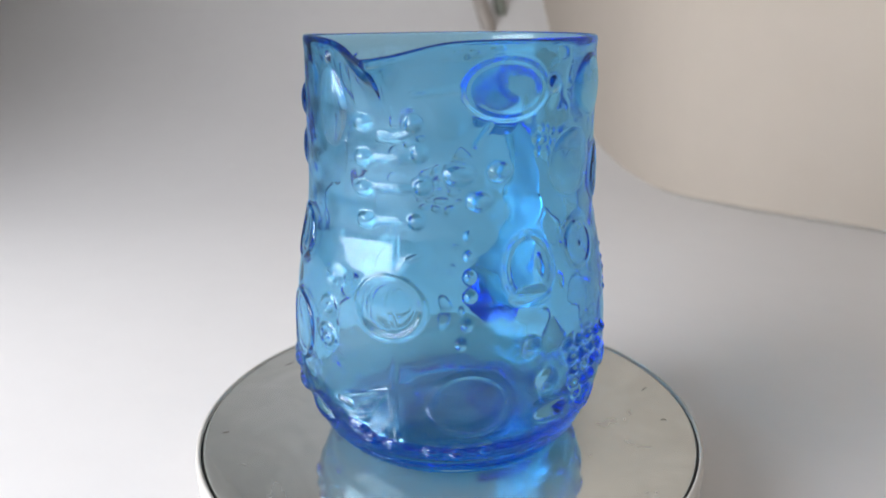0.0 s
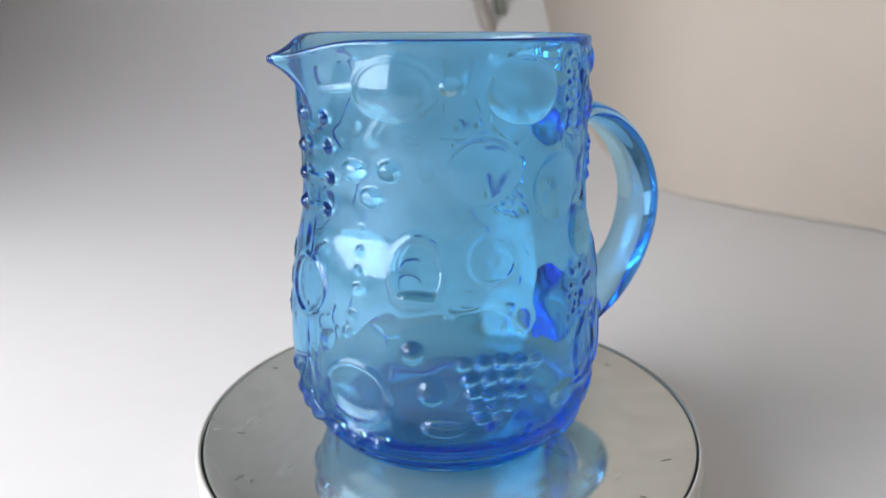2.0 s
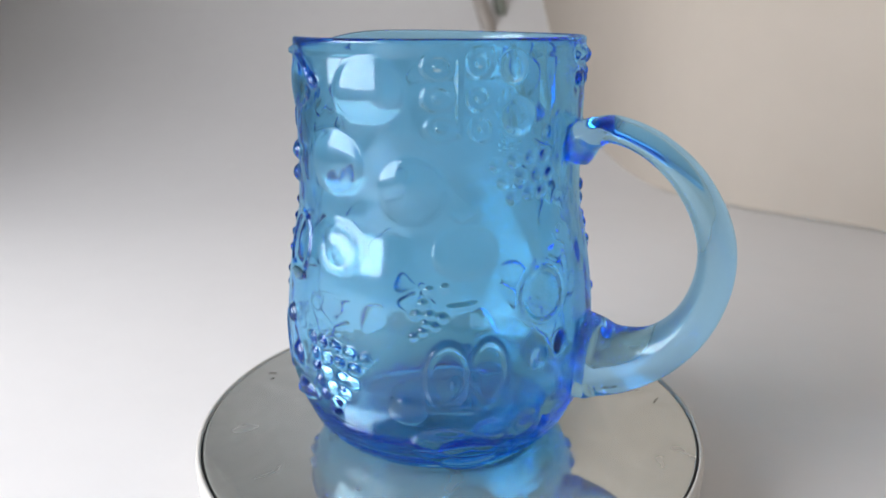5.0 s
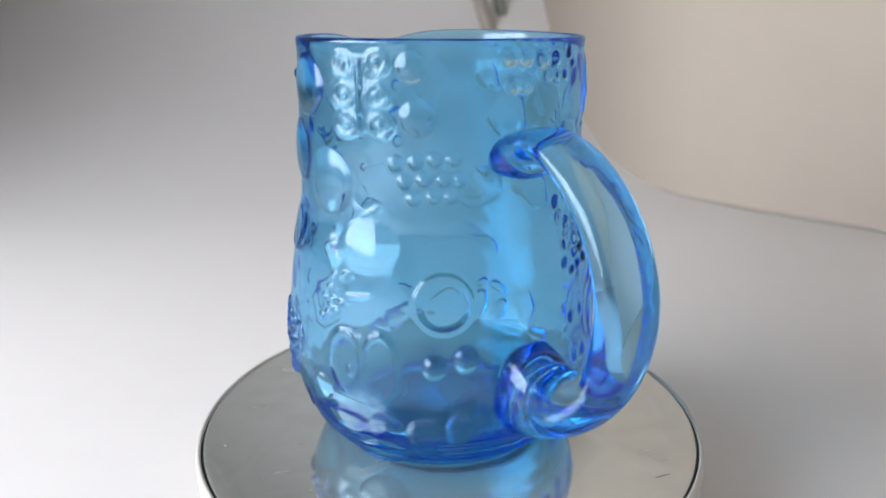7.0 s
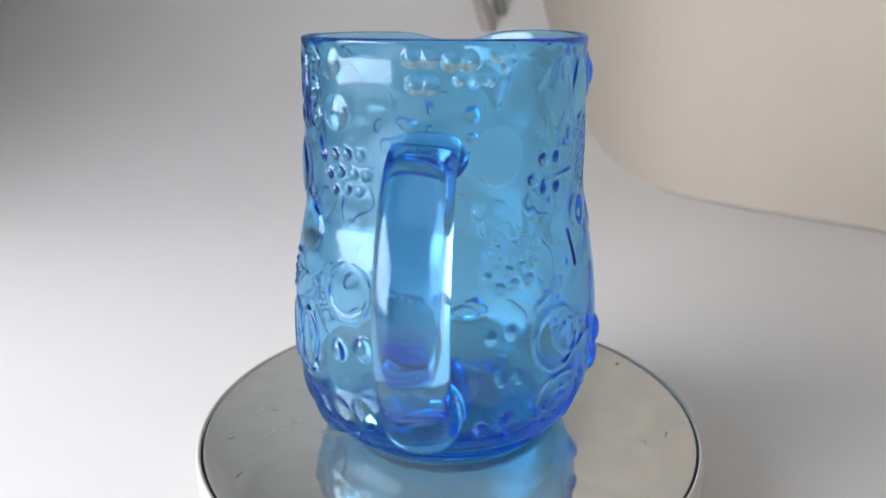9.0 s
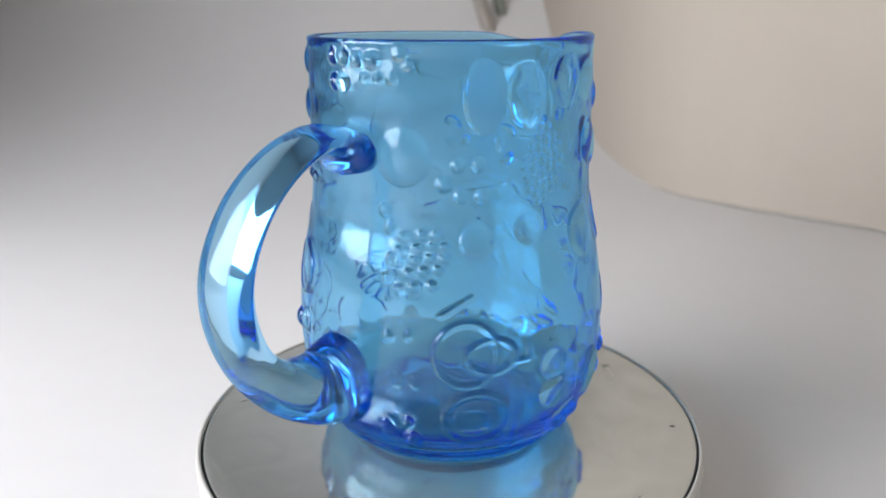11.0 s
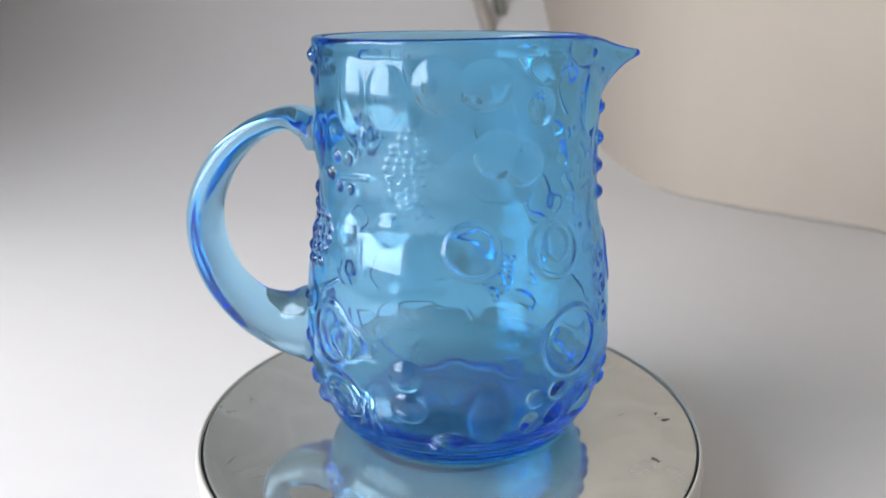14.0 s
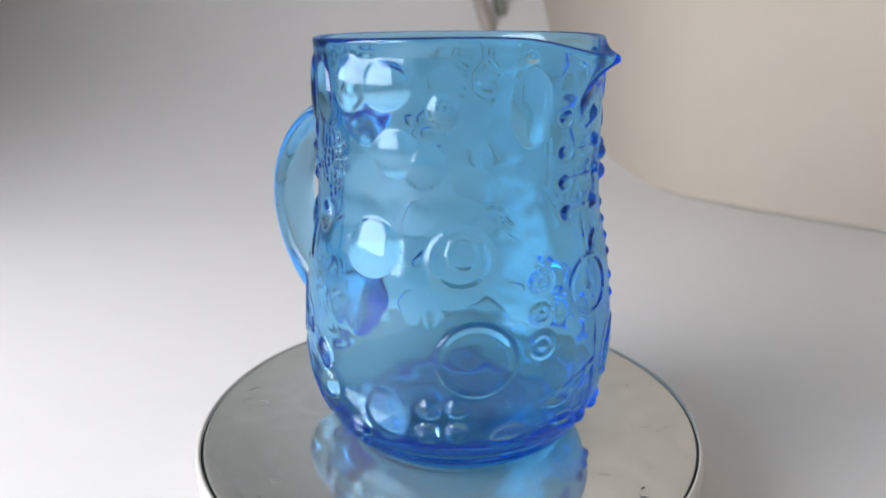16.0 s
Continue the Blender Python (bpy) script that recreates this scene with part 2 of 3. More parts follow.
# ---- the turntable ----
def build_turntable():
    table = tagged(new("turntable"), "round grey turntable with a polished scuffed plate", "turntable")
    zt = -0.0003
    lathe("plate", [(0.0002, zt), (0.05, zt), (0.1088, zt), (0.1097, zt - 0.0004), (0.1099, zt - 0.003), (0.0002, zt - 0.003)], PLATE, table)
    # near-black strip in the gap between plate and rim
    lathe("groove", [(0.1099, zt - 0.0016), (0.1109, zt - 0.0016), (0.1109, zt - 0.003), (0.1099, zt - 0.003)], GROOVE, table, "thin dark groove round the plate")
    lathe("rim", [(0.1109, zt - 0.0030), (0.1109, zt - 0.0004), (0.1113, zt + 0.0001), (0.1121, zt), (0.1128, zt - 0.0008), (0.1131, zt - 0.0024), (0.1130, zt - 0.010),
                  (0.1118, zt - 0.0125), (0.104, zt - 0.0135), (0.02, zt - 0.0135), (0.02, zt - 0.0030)], RIM_PLASTIC, table, "pale plastic rim with a rounded lip")
    for a, r, w, l, turn in ((247, 0.0986, 0.0009, 0.0022, 20), (250, 0.0955, 0.0006, 0.0012, 70), (227, 0.0940, 0.0010, 0.0022, -30), (355, 0.098, 0.0006, 0.0015, 10),
                             (12, 0.0985, 0.0004, 0.0026, 35), (150, 0.0975, 0.0003, 0.0030, 80), (190, 0.1010, 0.0006, 0.0014, 15), (95, 0.0990, 0.0003, 0.0034, 50)):
        bm = bmesh.new()
        ring = []
        for k in range(14):
            q = 2 * math.pi * k / 14
            s = 0.65 + 0.6 * random.random()
            ring.append(bm.verts.new((l * s * math.cos(q), w * s * math.sin(q), 0)))
        top = bm.faces.new(ring)
        ext = bmesh.ops.extrude_face_region(bm, geom=[top])
        bmesh.ops.translate(bm, verts=[v for v in ext["geom"] if isinstance(v, bmesh.types.BMVert)], vec=(0, 0, 0.00006))
        ob = part("stain", bm, STAIN, table)
        ob.matrix_local = Matrix.Translation((r * math.cos(radians(a)), r * math.sin(radians(a)), zt)) @ pose(0, 0, 0, 0, 0, a + turn)
    lathe("foot", [(0.03, ZF), (0.095, ZF), (0.0965, ZF + 0.002), (0.0965, ZF + 0.015), (0.094, ZF + 0.0178), (0.03, ZF + 0.0178)], RIM_PLASTIC, table)
    return table


turntable = build_turntable()

# ---- the jug: outline in millimetres, from the foot to the lip ----
JUG_Z = np.array([0, 2, 5, 11, 22, 33, 46.2, 60.5, 74.8, 88, 101.2, 115.5, 132, 154, 167.2])
JUG_R = np.array([44.8, 48.8, 53.0, 58.0, 62.8, 65.6, 66.6, 66, 64.4, 62.2, 59.1, 58.0, 57.8, 57.3, 56.9])
RELIEF_SINK = 0.5          # the glass between the reliefs lies this much lower
COLS, ROWS = 960, 470
fine_z = np.linspace(0, 167.2, 1600)
fine_r = np.interp(fine_z, JUG_Z, JUG_R)
kernel = np.hanning(61)
padded = np.pad(fine_r, 30, mode="reflect", reflect_type="odd")
fine_r = np.convolve(padded, kernel / kernel.sum(), "valid")
fine_v = np.concatenate(([0], np.cumsum(np.hypot(np.diff(fine_z), np.diff(fine_r)))))
ARC = fine_v[-1]
row_v = np.linspace(0, ARC, ROWS)
row_z, row_r = np.interp(row_v, fine_v, fine_z), np.interp(row_v, fine_v, fine_r)
col_a = np.arange(COLS) * 360 / COLS
relief = np.zeros((ROWS, COLS))


def patch(a, v, ra, rv):
    """Rows and columns of the wall within reach of a place, with their distances in millimetres along and up the wall."""
    i = np.where(np.abs(row_v - v) <= rv)[0]
    r = np.interp(v, row_v, row_r)
    off = (col_a - a + 180) % 360 - 180
    j = np.where(np.abs(np.radians(off)) * r <= ra)[0]
    return np.ix_(i, j), np.radians(off[j])[None, :] * r, (row_v[i] - v)[:, None]


def raise_to(at, height):
    relief[at] = np.maximum(relief[at], height)


def lens(a, v, ra, rv, high=1.6):
    """A flat raised drop of glass with a soft crown and a clear edge."""
    ra, rv = max(ra, 0.8), max(rv, 0.8)
    at, x, y = patch(a, v, ra + 1, rv + 1)
    q = np.clip(1 - (x / ra) ** 2 - (y / rv) ** 2, 0, 1)
    raise_to(at, high * q ** 0.6)


def bead(a, v, ra, rv):
    small = min(ra, rv)
    lens(a, v, ra, rv, min(2.4, (0.62 if small < 2.6 else 0.75) * small))


def hoop(a, v, ra, rv, high=0.9, wide=1.1):
    at, x, y = patch(a, v, ra + 4, rv + 4)
    rho = np.sqrt((x / ra) ** 2 + (y / rv) ** 2)
    d = (rho - 1) * (ra + rv) / 2
    raise_to(at, high * np.exp(-(d / wide) ** 2) + 0.25 * np.clip(1 - rho, 0, 1) ** 0.5)


def eye(a, v, ra, rv):
    hoop(a, v, ra * 0.8, rv * 0.8, 0.7, 0.9)
    bead(a, v, ra * 0.36, rv * 0.36)


def ridge(a0, v0, a1, v1, wide):
    """A thin raised line between two places."""
    a1 = a0 + (a1 - a0 + 180) % 360 - 180
    mid_a, mid_v = (a0 + a1) / 2, (v0 + v1) / 2
    r = np.interp(mid_v, row_v, row_r)
    hx, hy = radians(a1 - a0) * r / 2, (v1 - v0) / 2
    at, x, y = patch(mid_a, mid_v, abs(hx) + 4, abs(hy) + 4)
    t = np.clip((x * hx + y * hy) / (hx * hx + hy * hy + 1e-6), -1, 1)
    d = np.hypot(x - t * hx, y - t * hy)
    wide *= 0.75
    raise_to(at, 1.5 * wide * np.exp(-(d / wide) ** 2))


def mould_relief():
    # bead pairs with bars under the spout
    bead(238, 150, 3.9, 2.8); bead(238, 138, 3.9, 2.9); bead(238, 127, 4.0, 2.9); bead(239, 116, 4.0, 3.0); bead(257, 150, 2.9, 2.7)
    bead(259, 140, 2.9, 2.7); bead(260, 129, 2.9, 2.8); bead(258, 117, 3.0, 2.9); ridge(242, 138, 256, 138, 0.8); ridge(241, 128, 256, 128, 0.8)
    ridge(241, 116, 256, 117, 0.8); ridge(245, 146, 250, 145, 0.8); ridge(250, 145, 256, 147, 0.8)
    # mould seam
    ridge(249, 113, 252, 67, 0.5); ridge(252, 67, 251, 29, 0.6)
    # long oval, drop and stalk beside the spout
    lens(223, 154, 7.9, 13.2); ridge(230, 143, 230, 125, 0.55); bead(222, 171, 2.4, 2.0)
    # large oval with stalks
    lens(289, 161, 15.1, 9.7); hoop(289, 161, 14.3, 9.3); ridge(272, 161, 258, 160, 0.8); ridge(283, 150, 278, 143, 0.8)
    # three berries
    bead(272.5, 133, 5.3, 3.5); bead(286.5, 134, 4.0, 3.4); bead(279.5, 124, 4.5, 3.5)
    # three eye shapes
    eye(225.7, 93, 4.9, 4.1); eye(224.7, 81, 4.7, 4.0); eye(224.7, 69, 5.8, 5.2)
    # cherry ring with stalk
    hoop(249.3, 86, 12.8, 11.1); ridge(252.3, 99, 254.3, 103, 0.9); ridge(254.3, 103, 258.3, 105, 0.9)
    # citrus wedge with beaded rind
    ridge(232, 48, 250, 55, 0.7); ridge(250, 55, 239, 38, 0.7); ridge(250, 55, 252, 32, 0.7); ridge(248, 53, 235, 44, 0.7); ridge(252, 43, 244, 33, 0.7)
    bead(232, 44, 5.7, 2.4); bead(236, 34, 5.8, 3.1); bead(241, 30, 5.3, 3.5); bead(249, 28, 4.3, 3.5); bead(263, 27, 3.5, 3.4); bead(272, 26, 3.2, 3.4)
    bead(282, 27, 3.3, 3.4)
    # low ring
    lens(275.5, 50, 13.5, 11.9, 0.7); hoop(275.5, 50, 14.3, 12.5)
    # bell flower and bead chain
    hoop(296.7, 99, 9.4, 12.2); lens(296.7, 89, 8.8, 3.6); bead(275.7, 112, 1.8, 2.0); bead(275.7, 105, 1.8, 2.0); bead(275.7, 98, 1.7, 2.0); bead(275.7, 91, 1.8, 2.0)
    bead(274.7, 81, 1.8, 2.1); bead(272.7, 74, 1.9, 2.1)
    # round flower with a centre
    lens(322.2, 104, 12.3, 11.0, 0.6); hoop(322.2, 103, 8.4, 8.1); bead(322.2, 103, 1.9, 1.8)
    # leaf, berries and flat oval
    bead(295.7, 70, 3.9, 3.8); bead(301.7, 55, 4.8, 5.1); bead(305.7, 40, 8.6, 4.7)
    # bunch of grapes
    bead(311.7, 66, 2.9, 2.5); bead(317.7, 66, 2.9, 2.5); bead(323.7, 66, 3.0, 2.6); bead(329.7, 65, 3.1, 2.6); bead(335.7, 64, 3.3, 2.6); bead(313.7, 60, 3.0, 2.6)
    bead(319.7, 60, 3.0, 2.6); bead(325.7, 60, 3.0, 2.6); bead(331.7, 59, 3.2, 2.6); bead(314.7, 55, 3.0, 2.7); bead(319.7, 54, 3.0, 2.7); bead(326.7, 54, 3.1, 2.7)
    bead(330.7, 53, 3.2, 2.8); bead(315.7, 49, 3.0, 2.8); bead(321.7, 48, 3.0, 2.8); bead(326.7, 48, 3.1, 2.8); bead(317.7, 44, 3.0, 2.9); bead(323.7, 43, 3.1, 3.0)
    bead(321.7, 39, 3.1, 3.4)
    # discs of the upper band
    lens(334.5, 160, 14.3, 11.0); bead(307.5, 162, 3.6, 2.8); lens(319.5, 134, 13.1, 11.6); lens(350.5, 126, 12.4, 11.9); bead(350.5, 128, 2.4, 2.7)
    # six eyes in two columns with a bar
    eye(359.8, 168, 5.9, 4.7); eye(13.8, 169, 4.7, 4.6); eye(359.8, 158, 6.0, 4.8); eye(13.8, 158, 4.7, 4.7); eye(360.8, 148, 5.9, 4.9); eye(14.8, 148, 4.7, 4.8)
    ridge(6.8, 170, 6.8, 146, 1.1)
    # two stacked discs
    lens(26.6, 168, 5.0, 5.6); lens(28.6, 151, 6.4, 6.1)
    # rows of seeds
    bead(20.2, 135, 2.6, 2.3); bead(27.5, 136, 2.6, 2.3); bead(34.1, 137, 2.6, 2.3); bead(40.5, 137, 2.6, 2.3)
    bead(23.5, 129, 2.6, 2.3); bead(30.4, 130, 2.6, 2.3); bead(37.4, 130, 2.6, 2.3); bead(43.1, 130, 2.6, 2.3)
    bead(26.8, 123, 2.6, 2.3); bead(33.7, 124, 2.6, 2.3); bead(39.7, 124, 2.6, 2.3)
    # disc, apple and dome
    lens(8.9, 105, 12.1, 9.8); ridge(7.9, 116, 363.9, 119, 0.8); ridge(7.9, 116, 12.9, 119, 0.8); hoop(36.9, 86, 10.0, 10.1); lens(36.9, 86, 9.4, 9.4, 0.5)
    # apple halves with a bar
    hoop(2.8, 59, 7.8, 12.8); hoop(15.8, 60, 6.9, 12.5); ridge(8.8, 71, 8.8, 48, 0.9); bead(4.8, 57, 1.8, 2.8); bead(10.8, 58, 1.7, 2.8)
    # small berries with a twig
    bead(354.8, 87, 1.7, 1.5); bead(352.8, 83, 1.7, 1.5); bead(356.8, 83, 1.7, 1.5); bead(360.8, 82, 1.7, 1.5); bead(355.8, 80, 1.7, 1.5); bead(358.8, 79, 1.7, 1.5)
    bead(351.8, 75, 1.7, 1.5); bead(354.8, 77, 1.7, 1.5); bead(356.8, 92, 1.7, 1.5); bead(361.8, 93, 1.7, 1.5); ridge(362.8, 86, 11.8, 87, 0.6)
    ridge(363.8, 85, 10.8, 86, 0.6)
    # low ovals
    lens(349.8, 45, 7.2, 5.9); ridge(356.8, 46, 10.8, 45, 0.8); ridge(348.8, 29, 356.8, 28, 0.9); ridge(336.8, 36, 334.8, 27, 0.8); lens(361.8, 28, 13.3, 10.2)
    lens(16.8, 30, 8.5, 10.8); lens(30.8, 32, 7.3, 9.1); lens(41.8, 35, 5.0, 8.3); bead(10.8, 18, 11.8, 10.0); bead(14.8, 19, 1.5, 1.8); bead(18.8, 20, 1.4, 1.7)
    bead(21.8, 21, 1.3, 1.7); bead(24.8, 21, 1.2, 1.7); bead(27.8, 21, 1.2, 1.6); bead(30.8, 22, 1.1, 1.6); bead(33.8, 21, 1.1, 1.6); bead(35.8, 21, 1.1, 1.6)
    bead(33.8, 62, 4.0, 4.4); bead(43.8, 65, 4.0, 5.0)
    # two rows of beads over the handle
    bead(60.8, 171, 3.1, 3.2); bead(66.8, 171, 3.2, 3.2); bead(73.8, 170, 3.2, 3.3); bead(79.8, 170, 3.4, 3.3); bead(61.8, 162, 3.2, 3.1); bead(66.8, 162, 3.2, 3.1)
    bead(89.8, 172, 2.2, 2.4); bead(92.8, 168, 1.5, 1.4); bead(76.8, 164, 2.2, 2.1); bead(81.8, 164, 2.0, 2.1); bead(86.8, 164, 1.9, 2.1)
    # leaves beside the handle
    lens(90.6, 137, 9.6, 10.4); bead(107.6, 144, 1.9, 1.1); bead(83.6, 118, 2.4, 3.0); bead(85.6, 112, 2.2, 3.0); bead(86.6, 101, 2.0, 2.8); bead(85.6, 94, 2.1, 2.4)
    bead(86.6, 72, 2.2, 2.5); bead(93.6, 73, 1.7, 2.5); bead(89.6, 56, 2.1, 2.8); bead(95.6, 55, 1.7, 2.8)
    # flower of five beads with a bar
    bead(110, 135, 2.7, 2.5); bead(117, 135, 2.4, 2.5); bead(105, 128, 3.0, 2.6); bead(111, 124, 2.7, 2.5); bead(118, 124, 2.4, 2.5)
    ridge(110, 127, 127, 129, 1.0)
    # pair of upright ovals with a drop
    lens(118.9, 158, 7.5, 12.9); lens(134.9, 158, 7.9, 11.2); bead(124.9, 143, 1.5, 3.7)
    # bean with an inner ring
    lens(154.5, 162, 8.7, 9.3); lens(170.5, 162, 9.5, 8.0); hoop(152.5, 162, 4.7, 4.6)
    # pine cone of fine seeds
    bead(141.5, 147, 1.2, 0.9); bead(144.5, 147, 1.2, 0.9); bead(140.5, 144, 1.2, 0.9); bead(143.5, 144, 1.2, 0.9); bead(147.5, 144, 1.1, 0.9)
    bead(137.5, 141, 1.3, 0.9); bead(140.5, 141, 1.2, 0.9); bead(144.5, 142, 1.2, 0.9); bead(147.5, 142, 1.1, 0.9); bead(137.5, 139, 1.3, 0.9)
    bead(140.5, 139, 1.3, 0.9); bead(143.5, 139, 1.2, 0.9); bead(147.5, 139, 1.1, 0.9); bead(150.5, 140, 1.1, 0.9); bead(135.5, 136, 1.4, 0.9)
    bead(139.5, 136, 1.3, 0.9); bead(142.5, 136, 1.2, 0.9); bead(145.5, 137, 1.2, 0.9); bead(148.5, 137, 1.1, 0.9); bead(134.5, 133, 1.4, 0.9)
    bead(138.5, 133, 1.3, 0.9); bead(142.5, 134, 1.2, 0.9); bead(145.5, 134, 1.2, 0.9); bead(148.5, 134, 1.1, 0.9); bead(151.5, 135, 1.1, 0.9)
    bead(135.5, 130, 1.4, 0.9); bead(138.5, 131, 1.3, 0.9); bead(142.5, 131, 1.2, 0.9); bead(145.5, 132, 1.2, 0.9); bead(148.5, 132, 1.1, 0.9)
    bead(136.5, 128, 1.4, 0.9); bead(140.5, 128, 1.3, 0.9); bead(143.5, 129, 1.2, 0.9); bead(146.5, 129, 1.2, 0.9); bead(149.5, 129, 1.1, 0.9)
    bead(136.5, 125, 1.4, 0.9); bead(140.5, 126, 1.3, 0.9); bead(143.5, 126, 1.2, 0.9); bead(146.5, 127, 1.1, 0.9); bead(139.5, 123, 1.3, 0.9)
    bead(143.5, 123, 1.2, 0.9); bead(146.5, 124, 1.2, 0.9); bead(140.5, 120, 1.3, 0.9); bead(143.5, 121, 1.2, 0.9)
    # berry discs and blackberry
    lens(116.1, 108, 6.3, 6.2); lens(136.1, 111, 6.0, 5.9); ridge(124.1, 106, 126.1, 92, 0.8); ridge(104.1, 81, 114.1, 88, 0.8)
    bead(90.4, 109, 2.3, 2.2); bead(97.3, 110, 2.3, 2.2); bead(102.2, 110, 2.3, 2.2)
    bead(89.6, 104, 2.3, 2.2); bead(95.9, 105, 2.3, 2.2); bead(101.3, 106, 2.3, 2.2); bead(105.2, 106, 2.3, 2.2)
    bead(89.6, 100, 2.3, 2.2); bead(95.2, 101, 2.3, 2.2); bead(100.6, 102, 2.3, 2.2); bead(105.0, 102, 2.3, 2.2)
    bead(93.3, 96, 2.3, 2.2); bead(98.6, 97, 2.3, 2.2); bead(103.3, 98, 2.3, 2.2)
    bead(90.1, 90, 2.3, 2.2); bead(94.9, 91, 2.3, 2.2); bead(101.1, 92, 2.3, 2.2)
    # pear with a leaf
    hoop(112.5, 66, 11.6, 12.3); hoop(120.5, 65, 8.9, 6.5); ridge(128.5, 62, 133.5, 62, 0.9); ridge(133.5, 62, 133.5, 67, 0.9)
    # stacked plums, rings and upright bars
    bead(144, 57, 6.3, 6.2); bead(145, 44, 7.2, 6.8); hoop(116, 39, 12.5, 11.6); hoop(115, 38, 7.2, 6.4); ridge(129, 46, 127, 29, 0.9)
    ridge(131, 44, 130, 21, 0.9); bead(84, 33, 3.2, 4.1); bead(93, 37, 2.8, 3.8); bead(94, 28, 2.9, 4.6); bead(90, 54, 2.0, 2.1); bead(96, 54, 1.9, 2.1)
    # cloud, dome and rings
    lens(174.7, 139, 8.6, 8.2); lens(184.7, 135, 7.8, 7.7); lens(191.7, 154, 5.1, 5.7); bead(151.7, 163, 3.4, 6.0); lens(165.7, 105, 10.7, 10.9)
    hoop(197.7, 103, 10.9, 10.3); hoop(198.7, 105, 5.5, 6.1); hoop(202.7, 66, 14.0, 13.1); bead(187.7, 46, 4.5, 4.1); bead(196.7, 47, 4.4, 4.1)
    bead(186.7, 35, 4.6, 5.2); bead(196.7, 36, 4.5, 5.1); lens(171.7, 40, 8.3, 12.1); lens(214.7, 32, 8.4, 6.9); bead(158.7, 29, 6.2, 4.4); bead(154.7, 25, 4.1, 3.6)
    bead(156.7, 21, 2.9, 2.3)


mould_relief()
for _ in range(3):          # fire-polishing rounds every edge
    relief[:] = 0.5 * relief + 0.25 * (np.roll(relief, 1, 1) + np.roll(relief, -1, 1))
    relief[1:-1] = 0.5 * relief[1:-1] + 0.25 * (relief[2:] + relief[:-2])

SPOUT_A, HANDLE_A = -113.6, 66.7
OFF_X, OFF_Y = 0.45, -3.95      # the jug stands a little off the plate's middle


def pull_spout(a, r, z):
    """Draws the lip out into a pointed spout."""
    d = np.abs((a - SPOUT_A + 180) % 360 - 180)
    up = np.clip((z - 140) / 26.0, 0, 1)
    r = r + 14.8 * up ** 1.7 * np.exp(-(d / 10.5) ** 1.25)
    bulge = np.abs((a - 75 + 180) % 360 - 180)
    r = r + 0.9 * np.clip((z - 110) / 40.0, 0, 1) * np.exp(-(bulge / 38.0) ** 2)      # one side bulged to fit the mouth's outline in the camera's view
    z = z + 0.35 * np.cos(np.radians(a + 10)) * np.clip(z / 167, 0, 1) ** 2      # lip tilted to fit its height in the camera's view
    # lip raised on one side for the same fit
    z = z + 1.2 * up * np.exp(-(((a - 198 + 180) % 360 - 180) / 45.0) ** 2)
    z = z - 5.6 * up ** 2.2 * np.exp(-(d / 15.0) ** 1.7)
    return r, z


def ripple(z, cells=54, step=6.5, deep=0.20):
    """Uneven waves left in the inside wall by the plunger."""
    g = z / step
    k = int(math.floor(g))
    x = np.arange(COLS) * cells / COLS
    i = x.astype(int)

    def line(row):
        bumps = np.random.default_rng(row + 40).uniform(-1, 1, cells)
        f = x - i
        f = f * f * (3 - 2 * f)
        return bumps[i % cells] * (1 - f) + bumps[(i + 1) % cells] * f

    f = g - k
    f = f * f * (3 - 2 * f)
    return deep * (line(k) * (1 - f) + line(k + 1) * f)


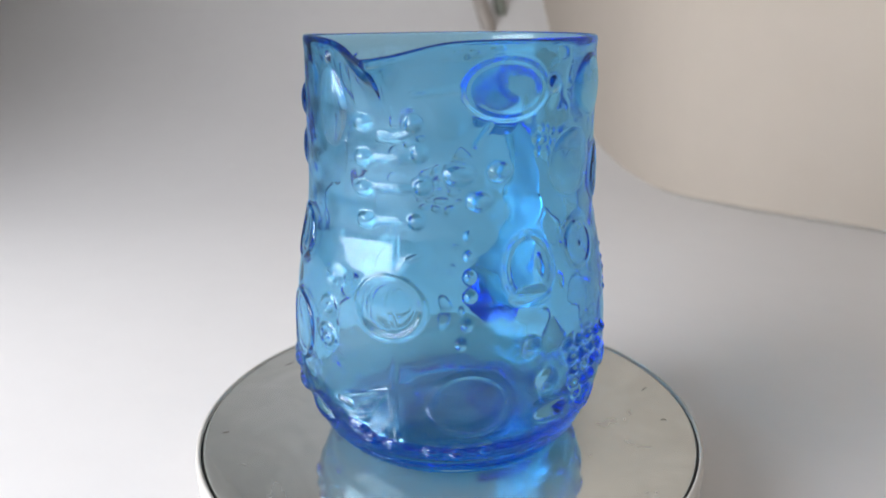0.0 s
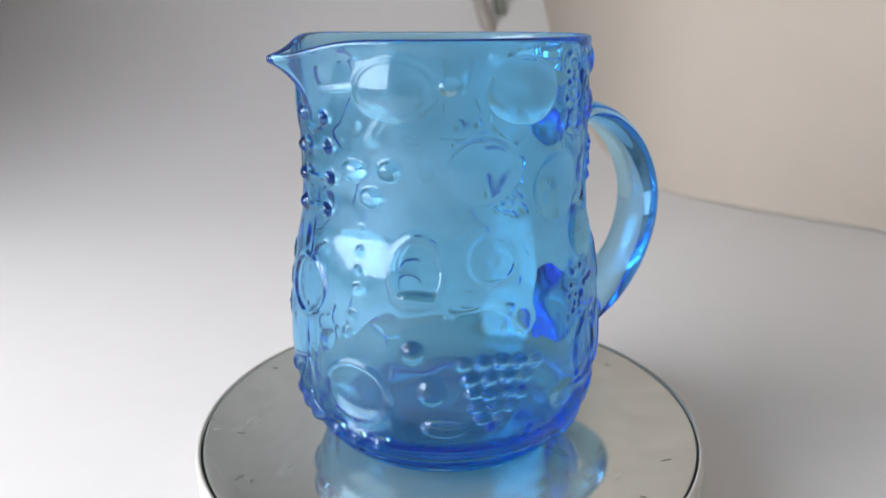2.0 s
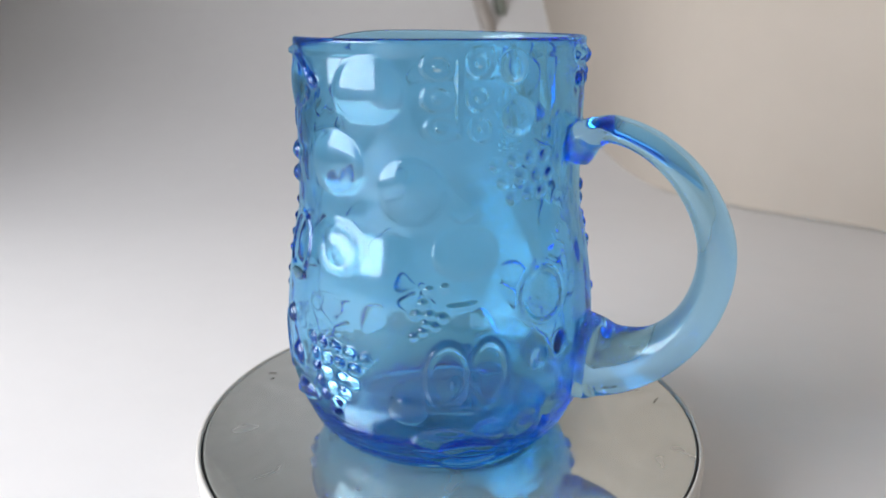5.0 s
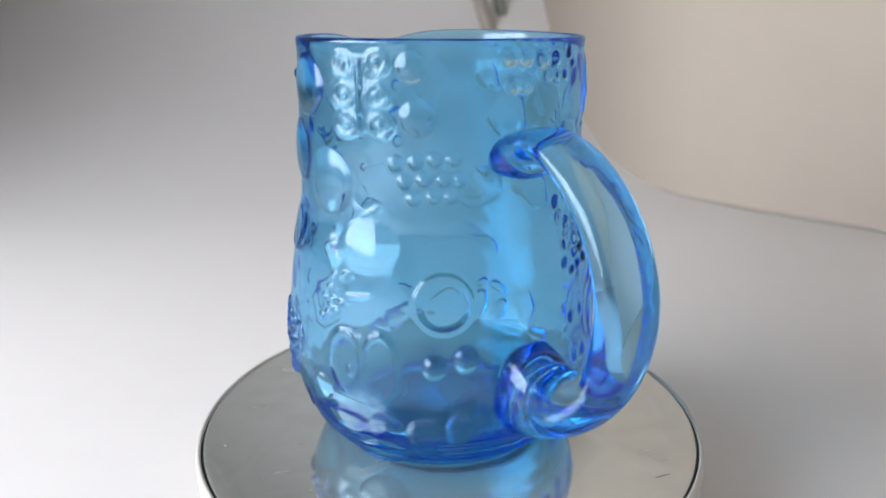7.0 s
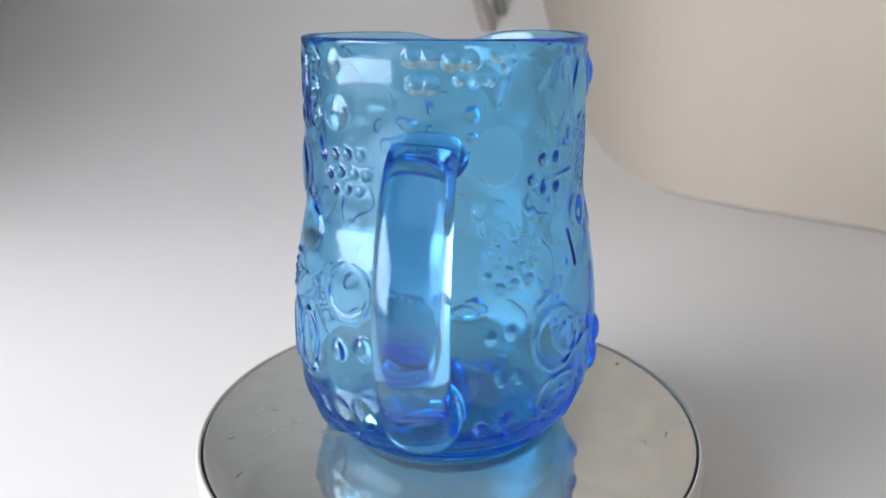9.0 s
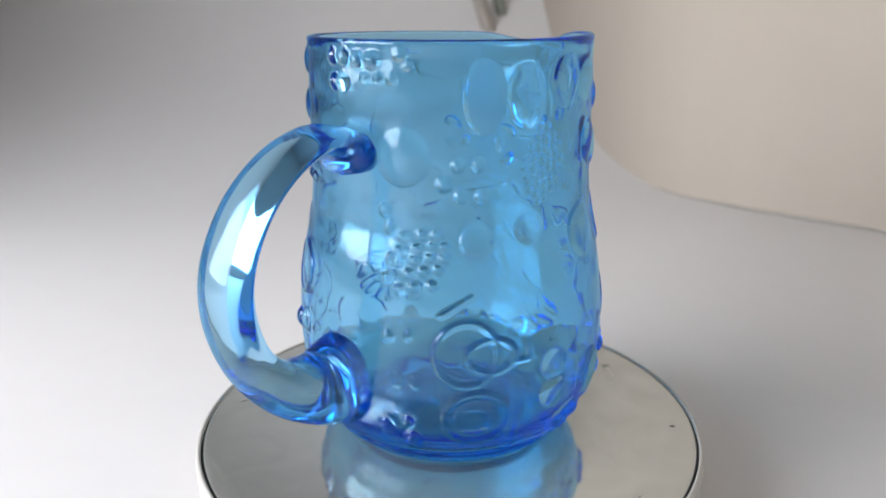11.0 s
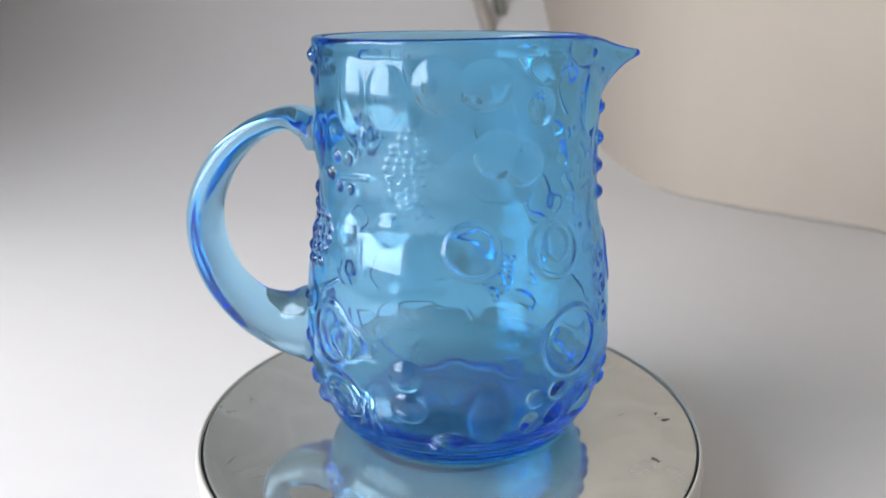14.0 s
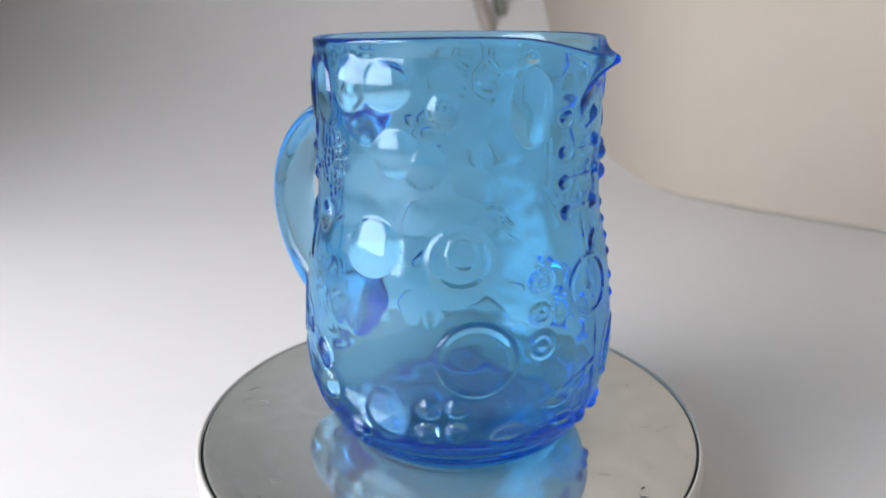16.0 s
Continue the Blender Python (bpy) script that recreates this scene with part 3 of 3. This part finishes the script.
def build_jug():
    jug = tagged(new("jug"), "blue pressed-glass jug with raised fruit relief on the turntable", "jug")
    rings = []
    # underside, hollowed a little
    for r, z in ((1.0, 1.0), (14, 0.95), (28, 0.8), (36, 0.45), (40, 0.1), (42.5, 0.0)):
        rings.append((np.full(COLS, r), np.full(COLS, z)))
    slope = np.gradient(row_r, row_v)
    rise = np.gradient(row_z, row_v)
    for i in range(2, ROWS):
        fade = min(1.0, (ROWS - 1 - i) / 14.0)
        h = (relief[i] - RELIEF_SINK) * fade * min(1, i / 12)
        rings.append(pull_spout(col_a, row_r[i] + rise[i] * h, row_z[i] - slope[i] * h))
    # rounded lip, then the inside wall down to the thick floor
    for dr, z in ((-0.35, 168.0), (-1.1, 168.45), (-1.9, 168.1), (-2.4, 167.2)):
        rings.append(pull_spout(col_a, np.full(COLS, row_r[-1] + dr), np.full(COLS, z)))
    for z in np.linspace(165, 26, 70):
        thick = 2.5 + 1.1 * min(1, (167 - z) / 20)
        wob = 0.10 * np.sin(np.radians(col_a * 5 + z * 3.0)) + ripple(z)
        rings.append(pull_spout(col_a, np.interp(z, row_z, row_r) - thick + wob - RELIEF_SINK, np.full(COLS, z)))
    for r, z in ((57.5, 20.5), (53.5, 15.5), (47.5, 11.5), (39, 9.2), (27, 8.2), (13, 7.8), (1.0, 7.7)):
        rings.append((np.full(COLS, float(r)), np.full(COLS, float(z))))
    ca, sa = np.cos(np.radians(col_a)), np.sin(np.radians(col_a))
    verts = np.concatenate([np.stack((OFF_X + r * ca, OFF_Y + r * sa, z), 1) for r, z in rings]) / 1000
    n, m = COLS, len(rings)
    i, k = np.meshgrid(np.arange(m - 1), np.arange(n), indexing="ij")
    k2 = (k + 1) % n
    quads = np.stack((i * n + k, i * n + k2, (i + 1) * n + k2, (i + 1) * n + k), -1).reshape(-1, 4)
    me = bpy.data.meshes.new("body")
    me.vertices.add(len(verts))
    me.vertices.foreach_set("co", verts.astype(np.float32).ravel())
    caps = np.concatenate((np.arange(n)[::-1], (m - 1) * n + np.arange(n)))
    me.loops.add(quads.size + 2 * n)
    me.loops.foreach_set("vertex_index", np.concatenate((quads.ravel(), caps)).astype(np.int32))
    me.polygons.add(len(quads) + 2)
    me.polygons.foreach_set("loop_start", np.concatenate((np.arange(len(quads)) * 4, [quads.size, quads.size + n])).astype(np.int32))
    me.polygons.foreach_set("use_smooth", np.ones(len(quads) + 2, dtype=bool))
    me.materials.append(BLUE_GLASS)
    me.materials.append(DEEP_GLASS)
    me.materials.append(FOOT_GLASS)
    # deeper-tinted copies coloured onto the inner floor and the foot
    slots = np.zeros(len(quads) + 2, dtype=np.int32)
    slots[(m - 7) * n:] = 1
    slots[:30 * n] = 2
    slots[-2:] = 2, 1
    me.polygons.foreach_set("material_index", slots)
    me.update(calc_edges=True)
    me.validate()
    body = new("body", me)
    body.parent = jug
    tagged(body, "blue glass body covered with moulded relief")
    # handle: a flat strap of glass, swept in the plane through the jug's axis
    spine = smooth_path([(57, 128.5, 9.0), (63.5, 133.0, 6.2), (72.5, 135.0, 4.8), (87.6, 129.0, 5.0), (101.5, 116.2, 5.8), (110.6, 98.5, 6.6), (111.9, 81.0, 7.2), (106.2, 63.0, 7.8),
                         (94.6, 49.3, 9.6), (80, 42.6, 13.4), (66, 41.5, 18.5)], 18)
    m, n = len(spine), 72
    verts, faces = [], []
    for i, p in enumerate(spine):
        u = i / (m - 1)
        d = spine[min(i + 1, m - 1)] - spine[max(i - 1, 0)]
        d = Vector((d.x, d.y)).normalized()
        across = Vector((-d.y, d.x))
        wide = 11.4 + 1.6 * max(0, 1 - u / 0.25) ** 1.5 + 3.0 * max(0, (u - 0.72) / 0.28) ** 1.6
        for k in range(n):
            q = 2 * math.pi * k / n
            cs, sn = math.cos(q), math.sin(q)
            ex = 2 / 2.35
            s = p.z * math.copysign(abs(cs) ** ex, cs)
            w = wide * math.copysign(abs(sn) ** ex, sn)
            rad, z = p.x + across.x * s, p.y + across.y * s
            if i in (0, m - 1):
                rad = math.sqrt(max(1, (float(np.interp(z, row_z, row_r)) - 2.0) ** 2 - w * w))
            verts.append((rad, w, z))
    for i in range(m - 1):
        faces += [(i * n + k, i * n + (k + 1) % n, (i + 1) * n + (k + 1) % n, (i + 1) * n + k) for k in range(n)]
    faces += [tuple(range(n))[::-1], tuple(range((m - 1) * n, m * n))]
    turn = Matrix.Translation((OFF_X, OFF_Y, 0)) @ Matrix.Rotation(radians(HANDLE_A), 4, "Z")
    # handle wears a slightly deeper painted tint of the same glass
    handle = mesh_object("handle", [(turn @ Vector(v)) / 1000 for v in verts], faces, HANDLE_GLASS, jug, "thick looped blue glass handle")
    bm = bmesh.new()
    bm.from_mesh(handle.data)
    bmesh.ops.recalc_face_normals(bm, faces=bm.faces[:])
    bm.to_mesh(handle.data)
    bm.free()
    return jug


jug = build_jug()


def motions():
    """Plate and jug turn together, at an even pace."""
    rows = [(k / 10, pose(0, 0, 0, 0, 0, TURN_RATE * k / 10)) for k in range(161)]
    walk(turntable, rows)
    walk(jug, rows)


motions()
